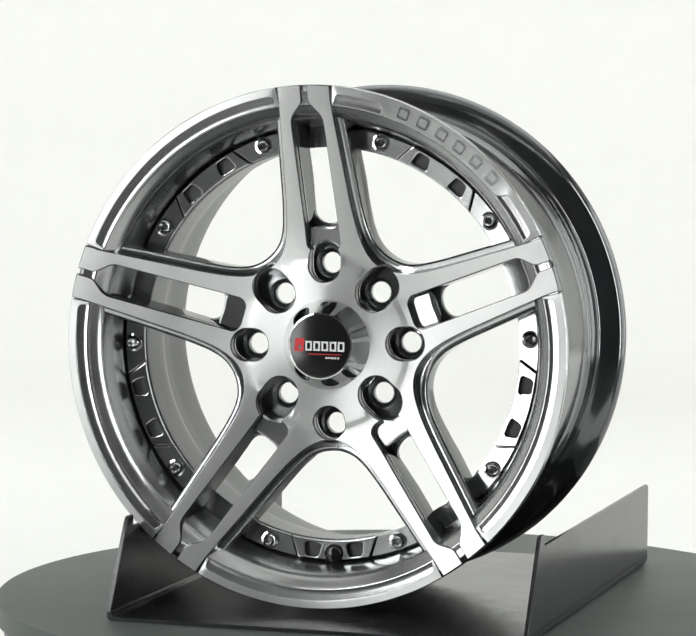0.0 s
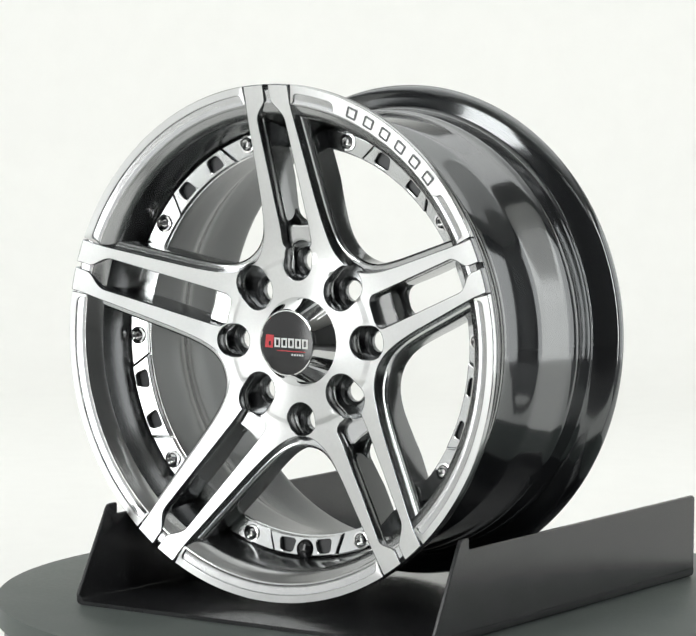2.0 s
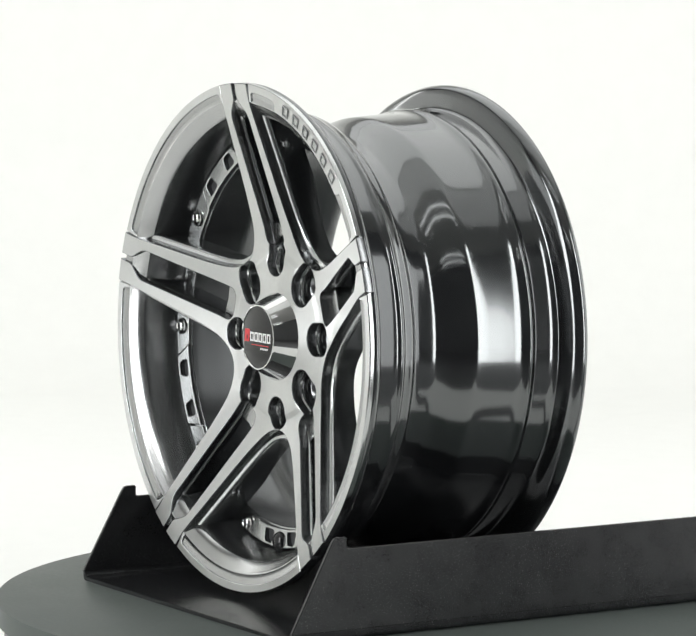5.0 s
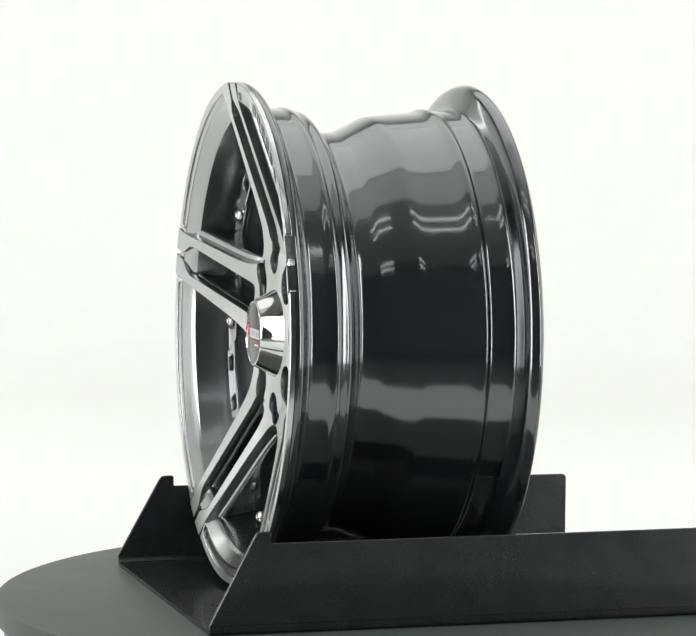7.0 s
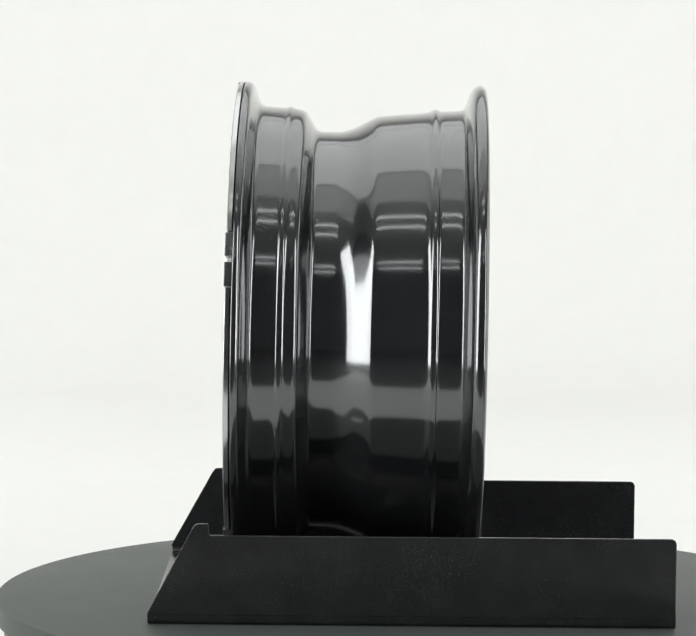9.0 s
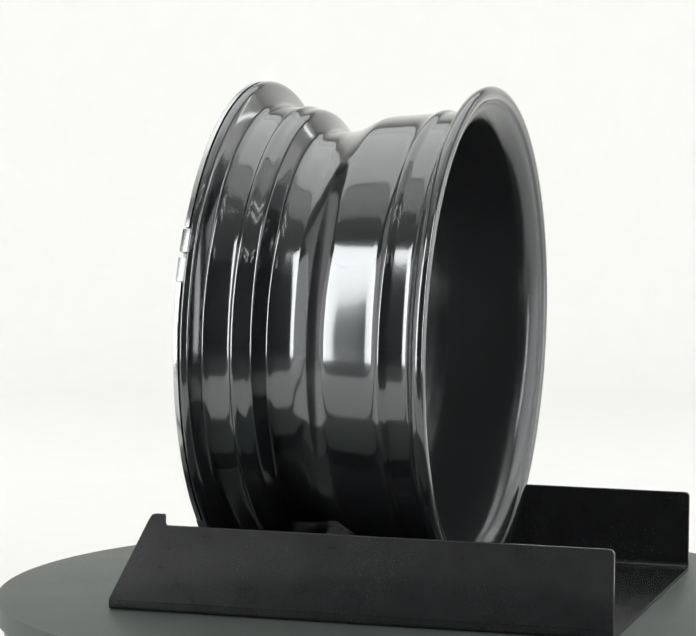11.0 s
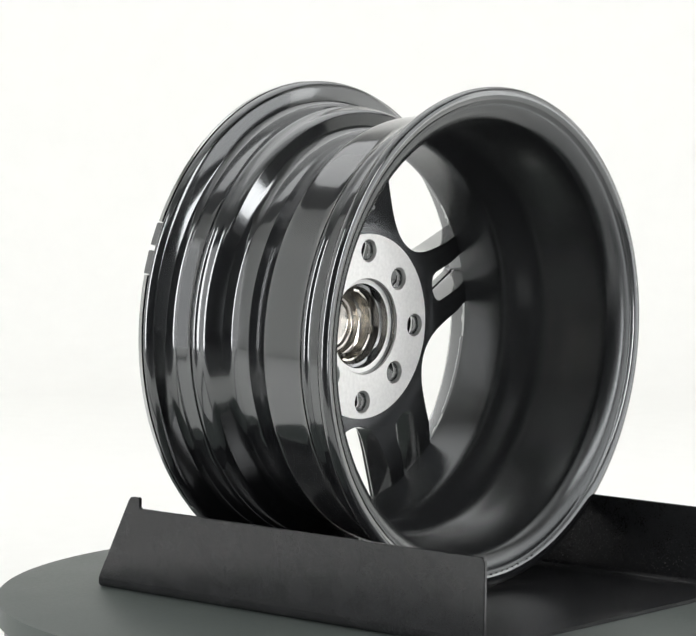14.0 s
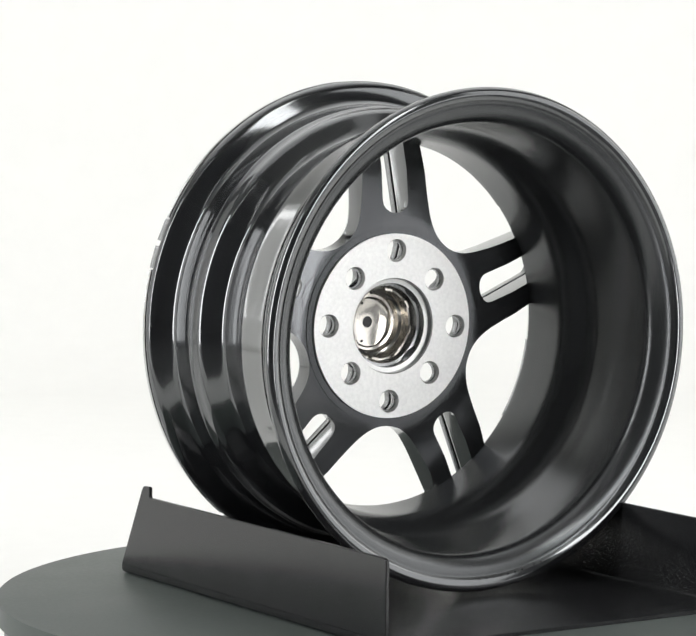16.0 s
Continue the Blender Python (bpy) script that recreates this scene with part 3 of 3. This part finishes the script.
# plates on the ledge: a middle one with two pockets, a riveted one on either side
for k in range(5):
    mid = 126 + 72 * k + DELTA

    def at(r, d):
        return (r * math.cos(radians(mid + d)), r * math.sin(radians(mid + d)))

    ro, ri = 0.1537, 0.1400
    out = [at(ro, -10 + 20 * i / 14) for i in range(14)] + along_line(at(ro, 10), at(ri, 13), 4) + [at(ri, 13 - 26 * i / 16) for i in range(16)] + along_line(at(ri, -13), at(ro, -10), 4)
    holes = []
    for c in (-6.2, 6.2):
        pk = [at(0.1517, c - 1.5), at(0.1519, c - 1.0), at(0.1519, c + 1.0), at(0.1517, c + 1.5), at(0.1500, c + 2.0), at(0.1440, c + 2.5), at(0.1427, c + 2.1), at(0.1425, c + 1.0), at(0.1425, c - 1.0), at(0.1427, c - 2.1), at(0.1440, c - 2.5), at(0.1500, c - 2.0)]
        holes.append(pk)
    pl = plate([out] + [h[::-1] for h in holes], lambda x, z: -0.0926 + 0.176 * (ro - math.hypot(x, z)), lambda x, z: -0.0865, 0.0008, bev_mat=0)
    mp = split(lambda x, z: ("ledge_plate", 0), *pl, [SATIN, GUNMETAL, GUNMETAL], WHEEL, {"ledge_plate": "satin silver plate with two pockets"})[0]
    for h in holes:
        fl = plate([inset(h, -0.0002)], lambda x, z: -0.0877, lambda x, z: -0.0868, 0.0002)
        split(lambda x, z: ("pocket_floor", 0), *fl, [CAST, CAST, CAST], mp, {})
    for sg in (-1, 1):
        q = [at(ro, sg * (10.5 + 15.5 * i / 10)) for i in range(11)] + [at(ri, sg * (26 - 12.5 * i / 10)) for i in range(11)]
        if sg < 0:
            q = q[::-1]
        pl = plate([q], lambda x, z: -0.0914 + 0.176 * (ro - math.hypot(x, z)), lambda x, z: -0.0865, 0.0005)
        split(lambda x, z: ("rivet_plate", 0), *pl, [SATIN, SATIN, GUNMETAL], WHEEL, {"rivet_plate": "satin silver riveted plate"})

# rivets
for k in range(5):
    for sgn in (-1, 1):
        a = 126 + 72 * k + DELTA + sgn * 18.9
        c = (0.148 * math.cos(radians(a)), 0.148 * math.sin(radians(a)))
        lathe("rivet", [(0.0, -0.0910), (0.0021, -0.0910), (0.0024, -0.0930), (0.0032, -0.0935), (0.0044, -0.0928), (0.0050, -0.0914), (0.0064, -0.0912), (0.0066, -0.0900), (0.0066, -0.0868)], [CHROME], None, WHEEL, "chrome socket-head rivet", steps=20, smooth=40, centre=c, flip=True)

# centre cap
cap = lathe("centre_cap", [(0.0330, -0.0900), (0.0330, -0.0925), (0.0322, -0.0932), (0.0242, -0.1080), (0.0234, -0.1090), (0.0226, -0.1092), (0.0222, -0.1086)], [CHROME], None, WHEEL, "chrome cone-shaped centre cap", steps=96, smooth=30)
lathe("cap_face", [(0.0, -0.1087), (0.0214, -0.1087), (0.0223, -0.1085), (0.0224, -0.1070)], [CAP_BLACK], None, cap, "black enamel disc", steps=64, smooth=30, flip=True)

# plain marks on the cap: a red slanted block, five white open frames, a red line and small pale dashes


def cap_mark(name, outline, m, hole=None):
    lps = [outline] + ([hole[::-1]] if hole else [])
    split(lambda x, z: (name, 0), *plate(lps, lambda x, z: -0.10895, lambda x, z: -0.1086, 0.00005), [m, m, m], cap, {})


def slanted(x0, x1, z0, z1, lean=0.0):
    return [(x0, z0), (x1, z0), (x1 + lean, z1), (x0 + lean, z1)]


cap_mark("red_mark", slanted(-0.0190, -0.0122, -0.0040, 0.0052, 0.0008), RED, slanted(-0.0160, -0.0140, -0.0024, 0.0006, 0.0003))
for i in range(5):
    x0 = -0.0108 + 0.0060 * i
    cap_mark("white_frame", slanted(x0, x0 + 0.0049, -0.0034, 0.0034), WHITE, slanted(x0 + 0.0013, x0 + 0.0036, -0.0021, 0.0021))
cap_mark("red_line", slanted(-0.0085, 0.0160, -0.0060, -0.0054), RED)
for i in range(5):
    cap_mark("white_dash", slanted(0.0042 + 0.0022 * i, 0.0056 + 0.0022 * i, -0.0088, -0.0074), WHITE)

# lug seats, slot pockets, valve
for i in range(8):
    lathe("lug_seat", [(0.0210 if i % 2 else 0.0150, -0.0784), (0.0128, -0.0788), (0.0106, -0.0792), (0.0100, -0.0788), (0.0077, -0.0763), (0.0074, -0.0758), (0.0074, -0.0712), (0.0087, -0.0689)], [GUNMETAL, RAW], [0, 0, 0, 0, 0, 0, 1], WHEEL, "dark glossy conical lug seat", steps=32, smooth=40, centre=lug_xy(i))
for k in range(5):
    q = [(-0.0122, 0.0640), (0.0122, 0.0640), (0.0122, 0.0822), (0.0115, 0.0834), (0.0080, 0.0838), (0.0, 0.0832), (-0.0080, 0.0838), (-0.0115, 0.0834), (-0.0122, 0.0822)]
    lp = [polar(a, sd, k) for sd, a in q]
    lp = [w for p, n in zip(lp, lp[1:] + lp[:1]) for w in along_line(p, n, 4)]
    if sum(p[0] * n[1] - n[0] * p[1] for p, n in zip(lp, lp[1:] + lp[:1])) < 0:
        lp = lp[::-1]
    near = [c for i, c in enumerate(lugs) if math.dist(lug_xy(i), polar(0.074, 0, k)) < 0.03]
    lps = cut(lp, near)[:1]
    pl = plate(lps, lambda x, z: -0.0880 - 0.16 * (math.hypot(x, z) - 0.074), back, 0.0018)
    split(lambda x, z: ("slot_pocket", 0), *pl, [SLOPE_GREY, SATIN, FLANK], WHEEL, {"slot_pocket": "satin recessed floor between spoke arms"})
# web at the rear of each gap: a concave round end
for k in range(5):
    q = [(-0.0124, 0.0780), (0.0124, 0.0780), (0.0124, 0.0955)] + [(0.0113 * math.cos(radians(t)), 0.0944 - 0.0092 * math.sin(radians(t))) for t in range(0, 181, 15)] + [(-0.0124, 0.0955)]
    lp = [polar(a, sd, k) for sd, a in q]
    if sum(p[0] * n[1] - n[0] * p[1] for p, n in zip(lp, lp[1:] + lp[:1])) < 0:
        lp = lp[::-1]
    pl = plate([lp], lambda x, z: -0.0775 - 0.1 * (math.hypot(x, z) - 0.08), back, 0.0012, bev_mat=0, turns=3)
    split(lambda x, z: ("slot_web", 0), *pl, [GUNMETAL, BLACK, FLANK], WHEEL, {"slot_web": "dark rounded inner end of the spoke gap"})
va = radians(270 + DELTA)
lathe("valve", [(0.0, -0.0958), (0.0028, -0.0955), (0.0052, -0.0946), (0.0068, -0.0930), (0.0075, -0.0910), (0.0077, -0.0870)], [CAP_BLACK], None, WHEEL, "black rubber tyre valve", steps=32, smooth=35, centre=(0.1494 * math.cos(va), 0.1494 * math.sin(va)), flip=True)

# centre bore and the cup of the cap, seen from behind
lathe("centre_bore", [(0.0366, -0.0688), (0.0358, -0.0700), (0.0356, -0.0738), (0.0322, -0.0744), (0.0318, -0.0800), (0.0296, -0.0806), (0.0292, -0.0895), (0.0285, -0.0905)], [RAW, HYPER], [0, 1, 0, 1, 1, 1, 1], WHEEL, "stepped grey centre bore", steps=80, smooth=30, flip=True)
cup = lathe("cap_cup", [(0.0295, -0.0890), (0.0280, -0.0872), (0.0268, -0.0876), (0.0262, -0.0900), (0.0250, -0.0945), (0.0240, -0.0952), (0.0228, -0.0958), (0.0222, -0.0998), (0.0214, -0.1008), (0.0196, -0.1012), (0.0188, -0.1036), (0.0176, -0.1042), (0.0044, -0.1042), (0.0042, -0.1052)], [NICKEL], None, cap, "nickel-plated inside of centre cap", steps=80, smooth=35, flip=True)
for i in range(8):
    a = radians(45 * i + 12)
    q = [((r * math.cos(a) - w * math.sin(a)), (r * math.sin(a) + w * math.cos(a))) for r, w in ((0.0258, -0.0030), (0.0274, -0.0034), (0.0274, 0.0034), (0.0258, 0.0030))]
    pl = plate([q], lambda x, z: -0.0950, lambda x, z: -0.0835, 0.0004)
    split(lambda x, z: ("clip", 0), *pl, [NICKEL, NICKEL, NICKEL], cap, {})
# flat black discs give the shade inside the cup's small holes
for i in range(2):
    lathe("vent_hole_shade", [(0.0, -0.10405), (0.0011, -0.10405)], [CAP_BLACK], None, cap, "", steps=16, centre=(0.005, 0.0145 * (1 - 2 * i)))
lathe("cap_hole_shade", [(0.0, -0.1052), (0.0045, -0.1052)], [CAP_BLACK], None, cap, "", steps=20)

# rear mounting pad
pad = plate(cut(circle(0, 0, 0.0700, 128), [circle(*lug_xy(i), 0.0088, 28) for i in range(8)] + [circle(0, 0, 0.0365, 80)]), lambda x, z: -0.0722, lambda x, z: -0.0688, 0.0002)
split(lambda x, z: ("mounting_pad", 0), *pad, [GUNMETAL, RAW, RAW], WHEEL, {"mounting_pad": "raw machined aluminium mounting pad"})

hb = plate(cut(circle(0, 0, 0.0755, 128), [circle(*lug_xy(i), 0.0089, 28) for i in range(8)] + [circle(0, 0, 0.0366, 80)]), lambda x, z: -0.0750, lambda x, z: -0.0706, 0.0004)
split(lambda x, z: ("hub_back", 0), *hb, [FLANK, FLANK, FLANK], WHEEL, {"hub_back": "black rear of hub"})

# unreadable cast marks: small raised bars behind two spokes and on the rear flange
for k, sd, a0, n in ((0, -0.0165, 0.104, 5), (0, -0.0165, 0.128, 1), (1, -0.0160, 0.098, 5), (1, -0.0160, 0.117, 1), (1, 0.0160, 0.100, 4), (1, 0.0160, 0.115, 1), (2, -0.0165, 0.122, 1), (2, 0.0165, 0.117, 1)):
    for i in range(n):
        al = a0 + 0.0030 * i
        q = [polar(al + u, sd + w, k) for w, u in ((-0.0022, -0.0009), (0.0022, -0.0009), (0.0022, 0.0009), (-0.0022, 0.0009))]
        if sum(p[0] * t[1] - t[0] * p[1] for p, t in zip(q, q[1:] + q[:1])) < 0:
            q = q[::-1]
        pl = plate([q], lambda x, z: back(x, z) - 0.001, lambda x, z: back(x, z) + 0.0007, 0.0002)
        split(lambda x, z: ("cast_mark", 0), *pl, [BLACK_INNER, BLACK, BLACK], WHEEL, {})
for i in range(9):
    a = radians(252 + 2.1 * i + (1.5 if i > 1 else 0))
    ux, uz = math.cos(a), math.sin(a)
    q = [(r * ux - w * uz, r * uz + w * ux) for r, w in ((0.1738, -0.0006), (0.1757, -0.0006), (0.1757, 0.0006), (0.1738, 0.0006))]
    if sum(p[0] * t[1] - t[0] * p[1] for p, t in zip(q, q[1:] + q[:1])) < 0:
        q = q[::-1]
    pl = plate([q], lambda x, z: 0.0500, lambda x, z: 0.0527, 0.0002)
    split(lambda x, z: ("cast_mark", 0), *pl, [BLACK, BLACK, BLACK], WHEEL, {})

# ---- movement ----
WX, WZ, TILT = -0.0318, 0.1893, -0.70


def motions():
    rest = {TURNTABLE: pose(0, 0, 0), STAND_OB: pose(0, 0, 0), WHEEL: pose(WX, 0, WZ) @ pose(0, 0, 0, TILT) @ pose(0, 0, -R0)}
    for thing, m in rest.items():
        walk(thing, [(0.5 * i, pose(0, 0, 0, 0, 0, -(16.84 + 8.0924 * 0.5 * i)) @ m) for i in range(33)])


motions()
